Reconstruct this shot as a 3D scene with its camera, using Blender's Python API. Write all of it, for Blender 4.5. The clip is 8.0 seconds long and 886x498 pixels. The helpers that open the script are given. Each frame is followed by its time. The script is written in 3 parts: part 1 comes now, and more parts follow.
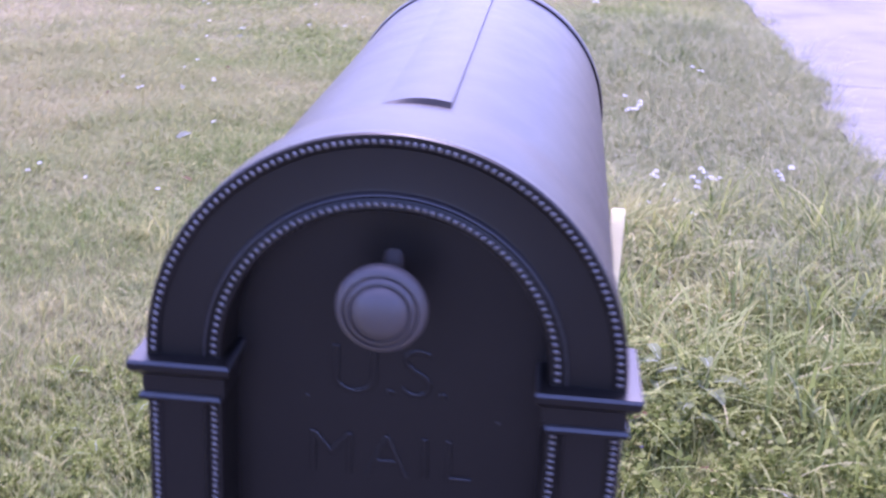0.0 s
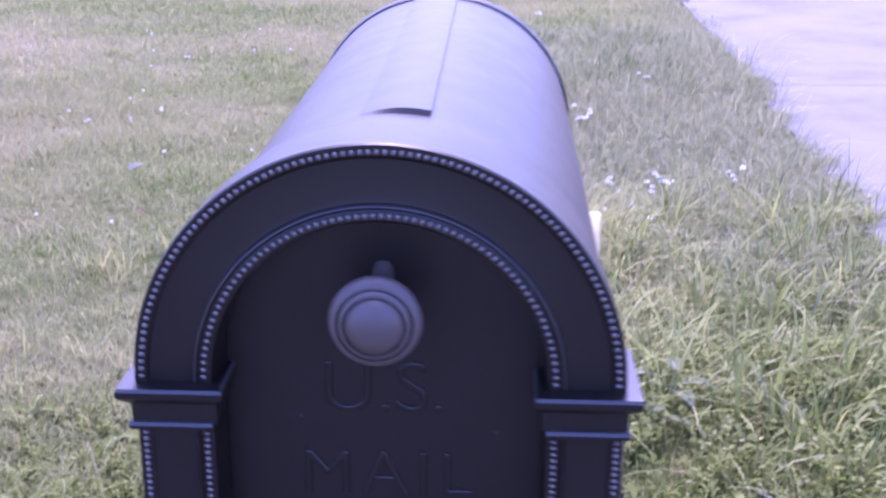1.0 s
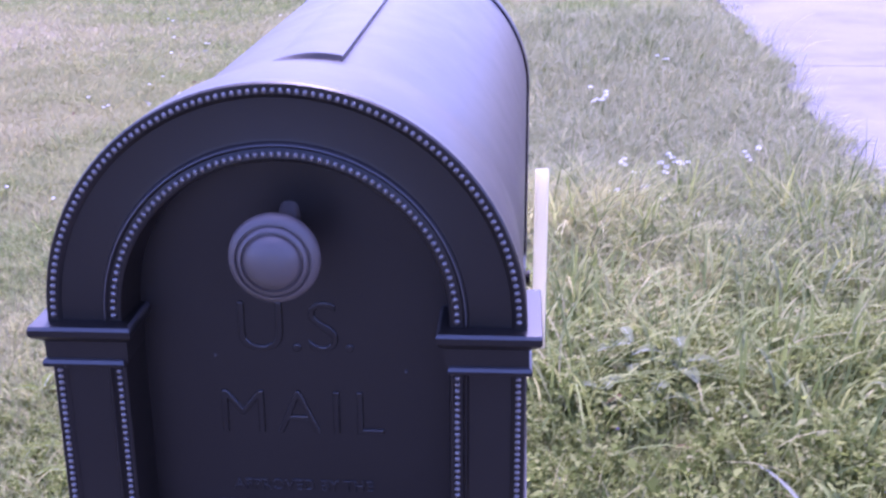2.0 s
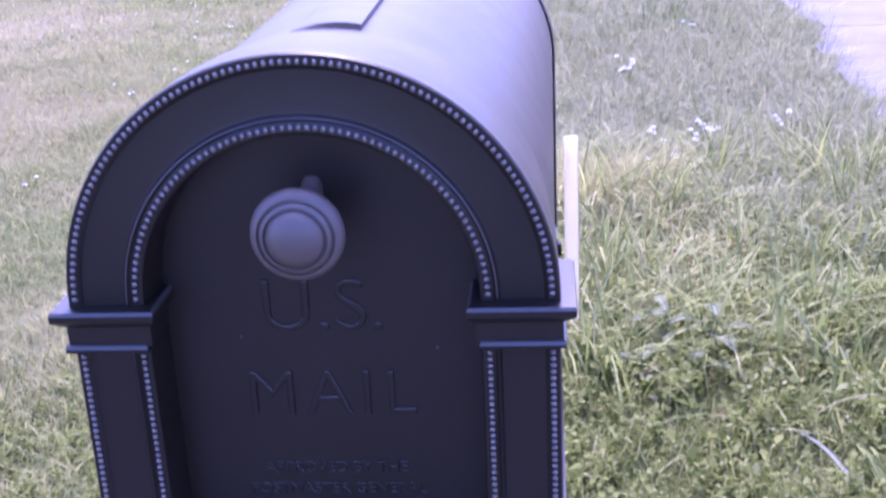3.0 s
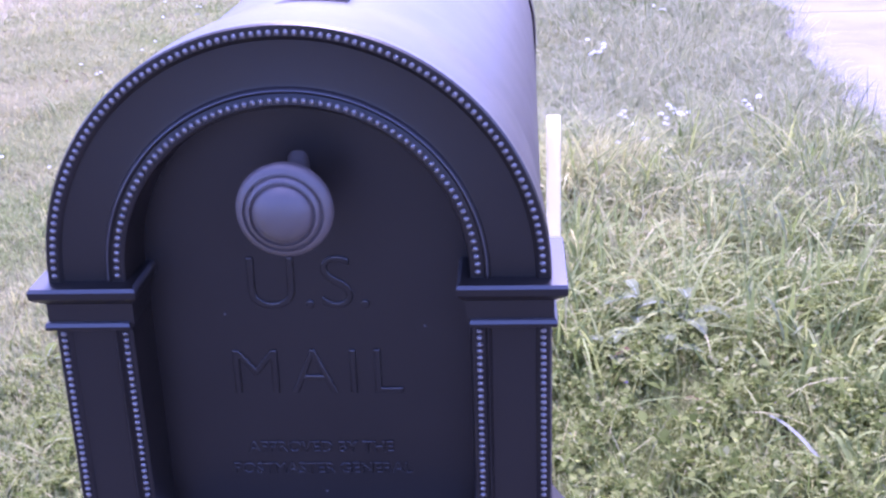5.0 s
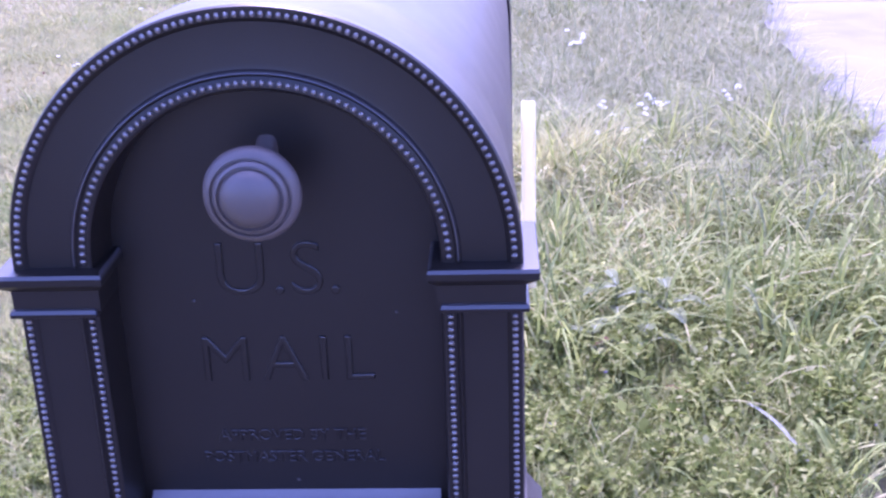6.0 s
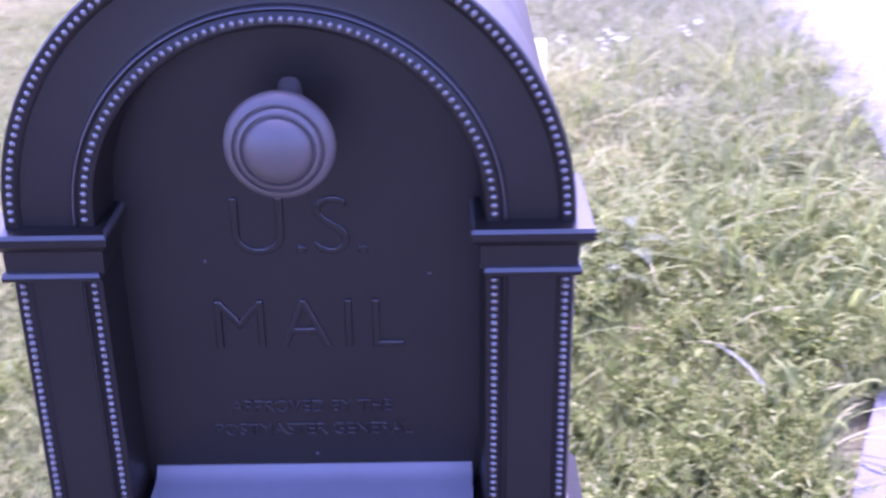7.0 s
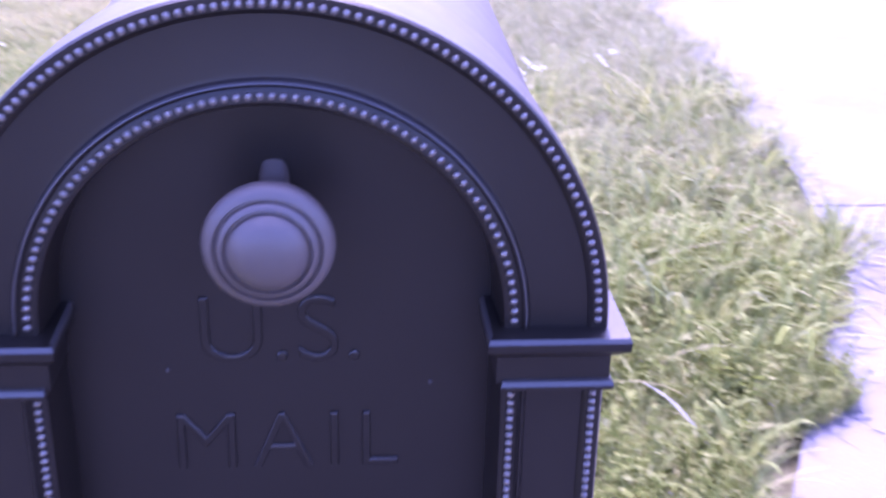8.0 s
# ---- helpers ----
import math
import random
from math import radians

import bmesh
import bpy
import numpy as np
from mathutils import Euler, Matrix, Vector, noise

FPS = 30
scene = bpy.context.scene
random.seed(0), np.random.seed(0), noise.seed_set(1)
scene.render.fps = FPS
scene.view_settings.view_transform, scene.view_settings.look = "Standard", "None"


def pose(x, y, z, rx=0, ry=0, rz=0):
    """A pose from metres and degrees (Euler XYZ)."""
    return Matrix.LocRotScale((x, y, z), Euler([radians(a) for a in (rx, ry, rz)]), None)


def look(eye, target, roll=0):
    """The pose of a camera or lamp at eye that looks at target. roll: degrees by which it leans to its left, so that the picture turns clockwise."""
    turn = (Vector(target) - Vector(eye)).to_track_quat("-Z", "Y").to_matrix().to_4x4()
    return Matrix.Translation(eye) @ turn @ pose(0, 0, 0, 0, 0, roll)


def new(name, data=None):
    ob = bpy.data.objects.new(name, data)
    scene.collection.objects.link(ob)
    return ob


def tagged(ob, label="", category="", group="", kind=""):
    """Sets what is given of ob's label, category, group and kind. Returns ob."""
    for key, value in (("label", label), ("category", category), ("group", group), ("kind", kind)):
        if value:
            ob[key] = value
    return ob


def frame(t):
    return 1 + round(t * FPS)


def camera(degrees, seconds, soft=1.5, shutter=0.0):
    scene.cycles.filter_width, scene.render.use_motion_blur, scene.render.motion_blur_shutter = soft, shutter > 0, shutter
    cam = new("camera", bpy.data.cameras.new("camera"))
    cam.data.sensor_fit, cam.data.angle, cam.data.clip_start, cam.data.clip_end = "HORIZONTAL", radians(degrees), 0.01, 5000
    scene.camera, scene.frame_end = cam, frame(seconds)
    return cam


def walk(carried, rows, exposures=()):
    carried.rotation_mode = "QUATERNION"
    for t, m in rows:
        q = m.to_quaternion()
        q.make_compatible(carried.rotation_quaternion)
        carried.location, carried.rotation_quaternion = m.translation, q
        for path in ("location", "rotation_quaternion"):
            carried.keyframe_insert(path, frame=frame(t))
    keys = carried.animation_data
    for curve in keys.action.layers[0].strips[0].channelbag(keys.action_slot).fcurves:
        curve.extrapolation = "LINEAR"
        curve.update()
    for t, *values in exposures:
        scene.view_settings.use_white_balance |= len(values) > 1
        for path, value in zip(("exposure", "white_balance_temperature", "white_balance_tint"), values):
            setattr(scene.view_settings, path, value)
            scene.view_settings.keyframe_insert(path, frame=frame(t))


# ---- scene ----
cam = camera(39.5, 8.0, soft=2.35, shutter=1.0)
PATH = [
    (0, (0.075, -0.6, 1.537), (-0.069, 1.277, 0.863), 2.8),
    (0.1, (0.065, -0.591, 1.536), (-0.069, 1.287, 0.862), 2.0),
    (0.2, (0.061, -0.582, 1.535), (-0.063, 1.296, 0.859), 0.8),
    (0.5, (0.044, -0.569, 1.523), (-0.025, 1.302, 0.821), 1.3),
    (1, (0.056, -0.594, 1.529), (-0.016, 1.298, 0.884), 0.4),
    (1.2, (0.076, -0.613, 1.526), (0.003, 1.283, 0.892), 1.0),
    (2.3, (0.128, -0.607, 1.505), (-0.013, 1.273, 0.836), -1.0),
    (2.5, (0.125, -0.605, 1.505), (-0.025, 1.275, 0.837), -1.4),
    (3, (0.125, -0.59, 1.498), (-0.045, 1.277, 0.8), -2.8),
    (3.5, (0.117, -0.587, 1.493), (-0.056, 1.268, 0.766), -2.8),
    (4, (0.112, -0.589, 1.494), (-0.049, 1.271, 0.778), -2.5),
    (5.5, (0.115, -0.579, 1.488), (0.013, 1.28, 0.757), -2.0),
    (6, (0.118, -0.577, 1.485), (0.03, 1.28, 0.748), -1.9),
    (6.4, (0.114, -0.568, 1.484), (0.06, 1.28, 0.722), -0.8),
    (6.5, (0.108, -0.565, 1.478), (0.047, 1.277, 0.7), -0.9),
    (6.6, (0.101, -0.56, 1.475), (0.043, 1.277, 0.687), -0.5),
    (6.8, (0.102, -0.531, 1.496), (0.014, 1.26, 0.61), -1.1),
    (7, (0.07, -0.518, 1.473), (0.069, 1.299, 0.637), -0.8),
    (7.2, (0.056, -0.491, 1.471), (0.08, 1.325, 0.635), -0.8),
    (7.4, (0.021, -0.464, 1.467), (0.147, 1.342, 0.617), 0.3),
    (7.5, (0.026, -0.459, 1.468), (0.13, 1.349, 0.619), -0.1),
    (7.7, (0.017, -0.453, 1.474), (0.183, 1.363, 0.653), 0.8),
    (7.9, (0.02, -0.436, 1.474), (0.197, 1.382, 0.661), 1.6),
    (8, (0.029, -0.429, 1.472), (0.181, 1.396, 0.668), 1.3),
]
walk(cam, [(t, look(eye, target, roll)) for t, eye, target, roll in PATH],
     exposures=[(0, 1.67, 5060, 60), (0.5, 1.67, 4900, 66), (1, 1.67, 4870, 67), (2.5, 1.74, 4900, 66), (3.5, 1.98, 4830, 65), (5, 2.03, 4830, 65), (6.3, 2.05, 4830, 65), (7.0, 2.3, 4930, 71), (8, 2.3, 4960, 73)])

# ---- light: hazy sun ahead of the camera, open sky ----
SUN_AZ, SUN_EL = radians(0), radians(60)
world = bpy.data.worlds.new("sky")
scene.world = world
world.use_nodes = True
wn = world.node_tree.nodes
sky = wn.new("ShaderNodeTexSky")
sky.sky_type, sky.sun_disc = "NISHITA", False
sky.sun_elevation, sky.sun_rotation = SUN_EL, SUN_AZ
sky.air_density, sky.dust_density, sky.ozone_density = 1.0, 2.8, 1.0
wn["Background"].inputs[1].default_value = 0.15
world.node_tree.links.new(sky.outputs[0], wn["Background"].inputs[0])
sun = new("sun", bpy.data.lights.new("sun", "SUN"))
sun.data.energy, sun.data.angle, sun.data.color = 2.9, radians(1.5), (1.0, 0.91, 0.76)
sun.matrix_world = look((0, 0, 0), (-math.sin(SUN_AZ) * math.cos(SUN_EL), -math.cos(SUN_AZ) * math.cos(SUN_EL), -math.sin(SUN_EL)))


# ---- materials ----
def material(name, rough=0.8, metal=0.0, spec=0.5):
    m = bpy.data.materials.new(name)
    m.use_nodes = True
    b = m.node_tree.nodes["Principled BSDF"]
    b.inputs["Roughness"].default_value = rough
    b.inputs["Metallic"].default_value = metal
    b.inputs["Specular IOR Level"].default_value = spec
    return m, m.node_tree.nodes, m.node_tree.links, b


def ramp(n, l, fac, stops):
    r = n.new("ShaderNodeValToRGB")
    e = r.color_ramp.elements
    while len(e) < len(stops):
        e.new(0.5)
    for k, (p, c) in zip(e, stops):
        k.position, k.color = p, (*c, 1)
    l.new(fac, r.inputs[0])
    return r.outputs[0]


def noise_tex(n, l, scale, detail=4.0, rough=0.55, coord="Object"):
    t = n.new("ShaderNodeTexCoord")
    x = n.new("ShaderNodeTexNoise")
    x.inputs["Scale"].default_value, x.inputs["Detail"].default_value, x.inputs["Roughness"].default_value = scale, detail, rough
    l.new(t.outputs[coord], x.inputs["Vector"])
    return x.outputs["Fac"]


def mixed(n, l, a, b, fac, mode="MIX"):
    x = n.new("ShaderNodeMix")
    x.data_type, x.blend_type = "RGBA", mode
    for sock, v in ((x.inputs[0], fac), (x.inputs[6], a), (x.inputs[7], b)):
        if isinstance(v, bpy.types.NodeSocket):
            l.new(v, sock)
        elif isinstance(v, (int, float)):
            sock.default_value = v
        else:
            sock.default_value = (*v, 1)
    return x.outputs[2]


def bumped(n, l, b, height, strength, distance):
    x = n.new("ShaderNodeBump")
    x.inputs["Strength"].default_value, x.inputs["Distance"].default_value = strength, distance
    l.new(height, x.inputs["Height"])
    l.new(x.outputs[0], b.inputs["Normal"])


def plastic(name, base, dusty, rough, spec=0.5, coat=0.0):
    m, n, l, b = material(name, rough, spec=spec)
    b.inputs["Coat Weight"].default_value, b.inputs["Coat Roughness"].default_value, b.inputs["Coat IOR"].default_value = coat, 0.16, 1.9
    dust = ramp(n, l, noise_tex(n, l, 14, 6, 0.65), [(0.3, base), (0.85, dusty)])
    l.new(dust, b.inputs["Base Color"])
    r = ramp(n, l, noise_tex(n, l, 35, 5), [(0.3, (rough - 0.015,) * 3), (0.7, (rough + 0.03,) * 3)])
    l.new(r, b.inputs["Roughness"])
    bumped(n, l, b, noise_tex(n, l, 900, 2), 0.12, 0.0006)
    return m


BLACK = plastic("black_plastic", (0.012, 0.0092, 0.0062), (0.018, 0.0138, 0.0095), 0.37, 0.5)
# lighter black: sky highlights on edges, ridge and pimples put into the colour
BLACK_HIGHLIGHT = plastic("black_plastic_highlight", (0.042, 0.036, 0.033), (0.058, 0.051, 0.046), 0.4, 1.0)
KNOB = plastic("polished_black_knob", (0.082, 0.063, 0.05), (0.108, 0.084, 0.068), 0.52, 1.0)
# base lifted well above the black body: bead highlights partly painted in
BEAD = plastic("polished_bead_highlight", (0.12, 0.097, 0.078), (0.16, 0.13, 0.105), 0.32, 1.0, coat=0.9)
SILL_GREY = plastic("grey_sill_plastic", (0.2, 0.185, 0.18), (0.26, 0.24, 0.235), 0.55)
WOOD, n, l, b = material("weathered_wood", 0.8)
l.new(ramp(n, l, noise_tex(n, l, 9, 6), [(0.3, (0.12, 0.085, 0.05)), (0.7, (0.27, 0.2, 0.13))]), b.inputs["Base Color"])
bumped(n, l, b, noise_tex(n, l, 60, 4), 0.4, 0.003)


def foliage(name, stops, dry=None, rough=0.8, through_light=0.42, spec=0.1, patch=0.45):
    """Leaf surface: hue by piece, dry patches by place, light let through."""
    m, n, l, b = material(name, rough, spec=spec)
    geo = n.new("ShaderNodeNewGeometry")
    col = ramp(n, l, geo.outputs["Random Per Island"], stops)
    if dry:
        where = ramp(n, l, noise_tex(n, l, patch, 5, 0.62), [(0.42, (0, 0, 0)), (0.62, (1, 1, 1))])
        some = n.new("ShaderNodeMath")
        some.operation = "MULTIPLY"
        l.new(where, some.inputs[0])
        l.new(ramp(n, l, geo.outputs["Random Per Island"], [(0.0, (1, 1, 1)), (1.0, (0.35, 0.35, 0.35))]), some.inputs[1])
        col = mixed(n, l, col, dry, some.outputs[0])
    l.new(col, b.inputs["Base Color"])
    tr = n.new("ShaderNodeBsdfTranslucent")
    l.new(mixed(n, l, col, (1.0, 0.95, 0.45), 0.25, "MULTIPLY"), tr.inputs["Color"])
    mx = n.new("ShaderNodeMixShader")
    mx.inputs[0].default_value = through_light
    l.new(b.outputs[0], mx.inputs[1])
    l.new(tr.outputs[0], mx.inputs[2])
    l.new(mx.outputs[0], n["Material Output"].inputs[0])
    return m


G1, G2, G3 = (0.12, 0.17, 0.045), (0.225, 0.275, 0.09), (0.33, 0.345, 0.15)
STRAW, STRAW2 = (0.45, 0.41, 0.22), (0.40, 0.37, 0.21)
TURF = foliage("lawn_grass", [(0.0, G1), (0.45, G2), (0.8, G3), (1.0, STRAW)], dry=STRAW2)
TALL = foliage("tall_grass", [(0.0, (0.095, 0.135, 0.036)), (0.5, (0.26, 0.295, 0.092)), (0.85, (0.385, 0.4, 0.15)), (1.0, STRAW)], rough=0.6, through_light=0.45)
GREY = foliage("wispy_grass", [(0.0, (0.16, 0.195, 0.085)), (0.5, (0.285, 0.305, 0.15)), (1.0, (0.45, 0.425, 0.27))], rough=0.6, through_light=0.48)
DEEP = foliage("deep_green_grass", [(0.0, (0.07, 0.11, 0.03)), (0.6, (0.14, 0.18, 0.06)), (1.0, (0.24, 0.27, 0.11))])
DRY = foliage("straw_grass", [(0.0, G3), (0.5, (0.46, 0.44, 0.19)), (1.0, STRAW2)])
CLOVER = foliage("clover_leaf", [(0.0, (0.055, 0.073, 0.02)), (0.5, (0.13, 0.156, 0.045)), (1.0, (0.235, 0.26, 0.09))], rough=0.85, through_light=0.5, spec=0.05)
SPRIG = foliage("sprig_leaf", [(0.0, (0.085, 0.113, 0.022)), (0.5, (0.205, 0.24, 0.064)), (0.85, (0.325, 0.35, 0.118)), (1.0, (0.4, 0.4, 0.19))], rough=0.8, through_light=0.58, spec=0.05)
WEED = foliage("weed_leaf", [(0.0, (0.155, 0.185, 0.085)), (1.0, (0.23, 0.25, 0.13))], rough=0.85, through_light=0.42, spec=0.12)
# midribs near white: the leaf's sheen along the rib put into the colour
RIB_SHEEN = foliage("vein_sheen", [(0.0, (0.4, 0.43, 0.34)), (1.0, (0.5, 0.52, 0.44))], rough=0.5, through_light=0.1)
PETAL = foliage("white_petal", [(0.0, (0.78, 0.77, 0.74)), (1.0, (0.85, 0.84, 0.82))], rough=0.7, through_light=0.3)
PURPLE = foliage("violet_petal", [(0.0, (0.26, 0.2, 0.36)), (1.0, (0.36, 0.3, 0.46))], rough=0.6, through_light=0.3)
DEAD = foliage("dead_leaf", [(0.0, (0.085, 0.05, 0.022)), (1.0, (0.14, 0.09, 0.045))], rough=0.7, through_light=0.15)
WHITE = foliage("white_translucent_plastic", [(0.0, (0.88, 0.86, 0.74)), (1.0, (0.88, 0.86, 0.74))], rough=0.5, through_light=0.8)
BLEACHED = foliage("bleached_leaf", [(0.0, (0.2, 0.21, 0.16)), (1.0, (0.27, 0.28, 0.22))], rough=0.8, through_light=0.3, spec=0.05)

SOIL, n, l, b = material("thatch_and_soil", 0.95, spec=0.2)
fine = ramp(n, l, noise_tex(n, l, 70, 8, 0.75), [(0.3, (0.05, 0.05, 0.02)), (0.5, (0.13, 0.13, 0.055)), (0.68, (0.3, 0.25, 0.15))])
wide = ramp(n, l, noise_tex(n, l, 0.45, 5, 0.62), [(0.42, (0.13, 0.15, 0.05)), (0.62, (0.36, 0.31, 0.2))])
l.new(mixed(n, l, fine, wide, 0.5), b.inputs["Base Color"])
bumped(n, l, b, noise_tex(n, l, 45, 8, 0.7), 0.9, 0.03)

CONCRETE, n, l, b = material("light_concrete", 0.85, spec=0.3)
c = ramp(n, l, noise_tex(n, l, 1.3, 6, 0.6), [(0.3, (0.115, 0.108, 0.112)), (0.5, (0.155, 0.148, 0.15)), (0.7, (0.178, 0.17, 0.173))])
g = ramp(n, l, noise_tex(n, l, 160, 4, 0.7), [(0.3, (0.75, 0.75, 0.75)), (0.6, (1, 1, 1))])
l.new(mixed(n, l, c, g, 1.0, "MULTIPLY"), b.inputs["Base Color"])
bumped(n, l, b, noise_tex(n, l, 120, 5), 0.35, 0.004)

ASPHALT, n, l, b = material("asphalt", 0.9, spec=0.3)
l.new(ramp(n, l, noise_tex(n, l, 90, 6, 0.7), [(0.3, (0.035, 0.035, 0.036)), (0.7, (0.075, 0.073, 0.07))]), b.inputs["Base Color"])
bumped(n, l, b, noise_tex(n, l, 150, 4), 0.5, 0.006)


# ---- mesh helpers ----
def part(name, bm, mat, parent=None, label="", smooth=False):
    me = bpy.data.meshes.new(name)
    bmesh.ops.recalc_face_normals(bm, faces=bm.faces)
    bm.to_mesh(me)
    bm.free()
    me.materials.append(mat)
    for p in me.polygons:
        p.use_smooth = smooth
    ob = new(name, me)
    if parent:
        ob.parent = parent
    if label:
        tagged(ob, label)
    return ob


def sharp(ob, degrees=35):
    """Smooth faces, with sharp edges past the angle."""
    for p in ob.data.polygons:
        p.use_smooth = True
    ob.data.set_sharp_from_angle(angle=radians(degrees))
    return ob


def box(bm, x0, x1, y0, y1, z0, z1, bevel=0.0):
    r = bmesh.ops.create_cube(bm, size=1.0)
    m = Matrix.Translation(((x0 + x1) / 2, (y0 + y1) / 2, (z0 + z1) / 2)) @ Matrix.Diagonal((x1 - x0, y1 - y0, z1 - z0, 1))
    bmesh.ops.transform(bm, matrix=m, verts=r["verts"])
    if bevel:
        es = list({e for v in r["verts"] for e in v.link_edges})
        bmesh.ops.bevel(bm, geom=es, offset=bevel, segments=2, affect="EDGES", profile=0.6)


def loft(rings, closed=False, caps=False):
    """Skin a list of equally long closed rings of points."""
    bm = bmesh.new()
    vs = [[bm.verts.new(p) for p in r] for r in rings]
    k = len(rings[0])
    pairs = list(zip(vs, vs[1:])) + ([(vs[-1], vs[0])] if closed else [])
    for a, b2 in pairs:
        for i in range(k):
            bm.faces.new((a[i], a[(i + 1) % k], b2[(i + 1) % k], b2[i]))
    if caps:
        bm.faces.new(vs[0])
        bm.faces.new(vs[-1])
    return bm


def lathe(profile, axis_at, steps=48):
    """Turn (radius, y) pairs about a line along y through axis_at (x, z)."""
    rings = []
    for i in range(steps):
        a = 2 * math.pi * i / steps
        rings.append([(axis_at[0] + r * math.cos(a), y, axis_at[1] + r * math.sin(a)) for r, y in profile])
    bm = bmesh.new()
    vs = [[bm.verts.new(p) for p in r] for r in rings]
    for a, b2 in zip(vs, vs[1:] + vs[:1]):
        for i in range(len(profile) - 1):
            bm.faces.new((a[i], a[i + 1], b2[i + 1], b2[i]))
    bmesh.ops.remove_doubles(bm, verts=bm.verts, dist=1e-6)
    return bm


# ---- ground ----
DRIVE = [(1.9, 40.0), (1.82, 11.0), (1.74, 8.0), (1.66, 6.0), (1.61, 4.6), (1.58, 3.5), (1.5, 2.95), (1.38, 2.6), (1.16, 2.1), (0.99, 1.75), (0.88, 1.5), (0.7, 0.9), (0.55, 0.2), (0.3, -0.6)]


def drive_edge(y):
    pts = sorted((q, p) for p, q in DRIVE)
    return np.interp(y, [q for q, _ in pts], [p for _, p in pts])


def ground_height(x, y):
    return 0.018 * np.sin(1.3 * x + 0.7) * np.sin(0.9 * y + 0.4) + 0.008 * np.sin(4.1 * x + 1.7 * y) + 0.006 * np.sin(6.3 * y - 2.9 * x)


def ground():
    bm = bmesh.new()
    xs = [-3000, -300, -60, -20] + [i * 0.25 - 8 for i in range(65)] + [20, 60, 300, 3000]
    ys = [-3000, -300, -60, -20] + [i * 0.25 - 4 for i in range(97)] + [40, 90, 300, 3000]
    rows = [[bm.verts.new((x, y, float(ground_height(x, y)) if abs(x) < 9 and -5 < y < 21 and x < drive_edge(y) - 0.1 else -0.03 if x > drive_edge(y) and abs(x) < 9 else 0)) for x in xs] for y in ys]
    for a, b2 in zip(rows, rows[1:]):
        for i in range(len(xs) - 1):
            bm.faces.new((a[i], a[i + 1], b2[i + 1], b2[i]))
    return tagged(part("ground", bm, SOIL, smooth=True), "dry grassy soil of a roadside lawn", "ground", kind="structure")


def driveway():
    """Concrete slabs with open joints between them and a ragged grassy side."""
    base = new("driveway")
    tagged(base, "pale sunlit concrete driveway beside the lawn", "driveway", kind="structure")
    cuts = [-0.6, 3.2, 7.2, 11.2, 15.2, 19.2, 23.2, 40.0]
    for y0, y1 in zip(cuts, cuts[1:]):
        bm = bmesh.new()
        ys = np.linspace(y0 + 0.006, y1 - 0.006, 25)
        lo = [(float(drive_edge(y)) + 0.03 * noise.noise((0, y * 2.3, 1)), float(y)) for y in ys]
        top_l = [bm.verts.new((x, y, 0.012)) for x, y in lo]
        top_r = [bm.verts.new((5.2, y, 0.02)) for _, y in lo]
        bot_l = [bm.verts.new((x, y, -0.1)) for x, y in lo]
        bot_r = [bm.verts.new((5.2, y, -0.1)) for _, y in lo]
        for i in range(len(lo) - 1):
            bm.faces.new((top_l[i], top_r[i], top_r[i + 1], top_l[i + 1]))
            bm.faces.new((top_l[i], top_l[i + 1], bot_l[i + 1], bot_l[i]))
            bm.faces.new((top_r[i], bot_r[i], bot_r[i + 1], top_r[i + 1]))
        for i in (0, -1):
            bm.faces.new((top_l[i], top_r[i], bot_r[i], bot_l[i]))
        part("slab", bm, CONCRETE, base)


def road():
    """The asphalt that the mailbox faces."""
    bm = bmesh.new()
    xs, ys = [-60.0] + [i * 1.0 - 12 for i in range(25)] + [60.0], [-7.0, -5.0, -3.0, -1.5, -0.42]
    rows = [[bm.verts.new((x, y + (0.05 * math.sin(x * 3.1) if y > -1 else 0), 0.026 if y > -1 else 0.04)) for x in xs] for y in ys]
    for a, b2 in zip(rows, rows[1:]):
        for i in range(len(xs) - 1):
            bm.faces.new((a[i], a[i + 1], b2[i + 1], b2[i]))
    return tagged(part("road", bm, ASPHALT), "dark asphalt road along the lawn", "road", kind="structure")


ground()
driveway()
road()

# ---- mailbox ----
ZS = 1.25      # springing line of the arch
RO = 0.131     # outer radius of the front
LEN = 0.62
DOOR = 0.030   # depth of the door behind the front


def outline(r, z0, steps=64):
    """The arch's outline at radius r: up one side, over, down the other (x, z)."""
    pts = [(-r, z0)] + [(-r * math.cos(math.pi * i / steps), ZS + r * math.sin(math.pi * i / steps)) for i in range(steps + 1)] + [(r, z0)]
    return pts


def swept(profile, z0):
    """Sweep a closed (radius, y) profile along the arch."""
    rings = [[(p[0], y, p[1]) for p, y in zip([outline(r, z0)[k] for r, _ in profile], [y for _, y in profile])] for k in range(len(outline(1, z0)))]
    return loft(rings, caps=True)


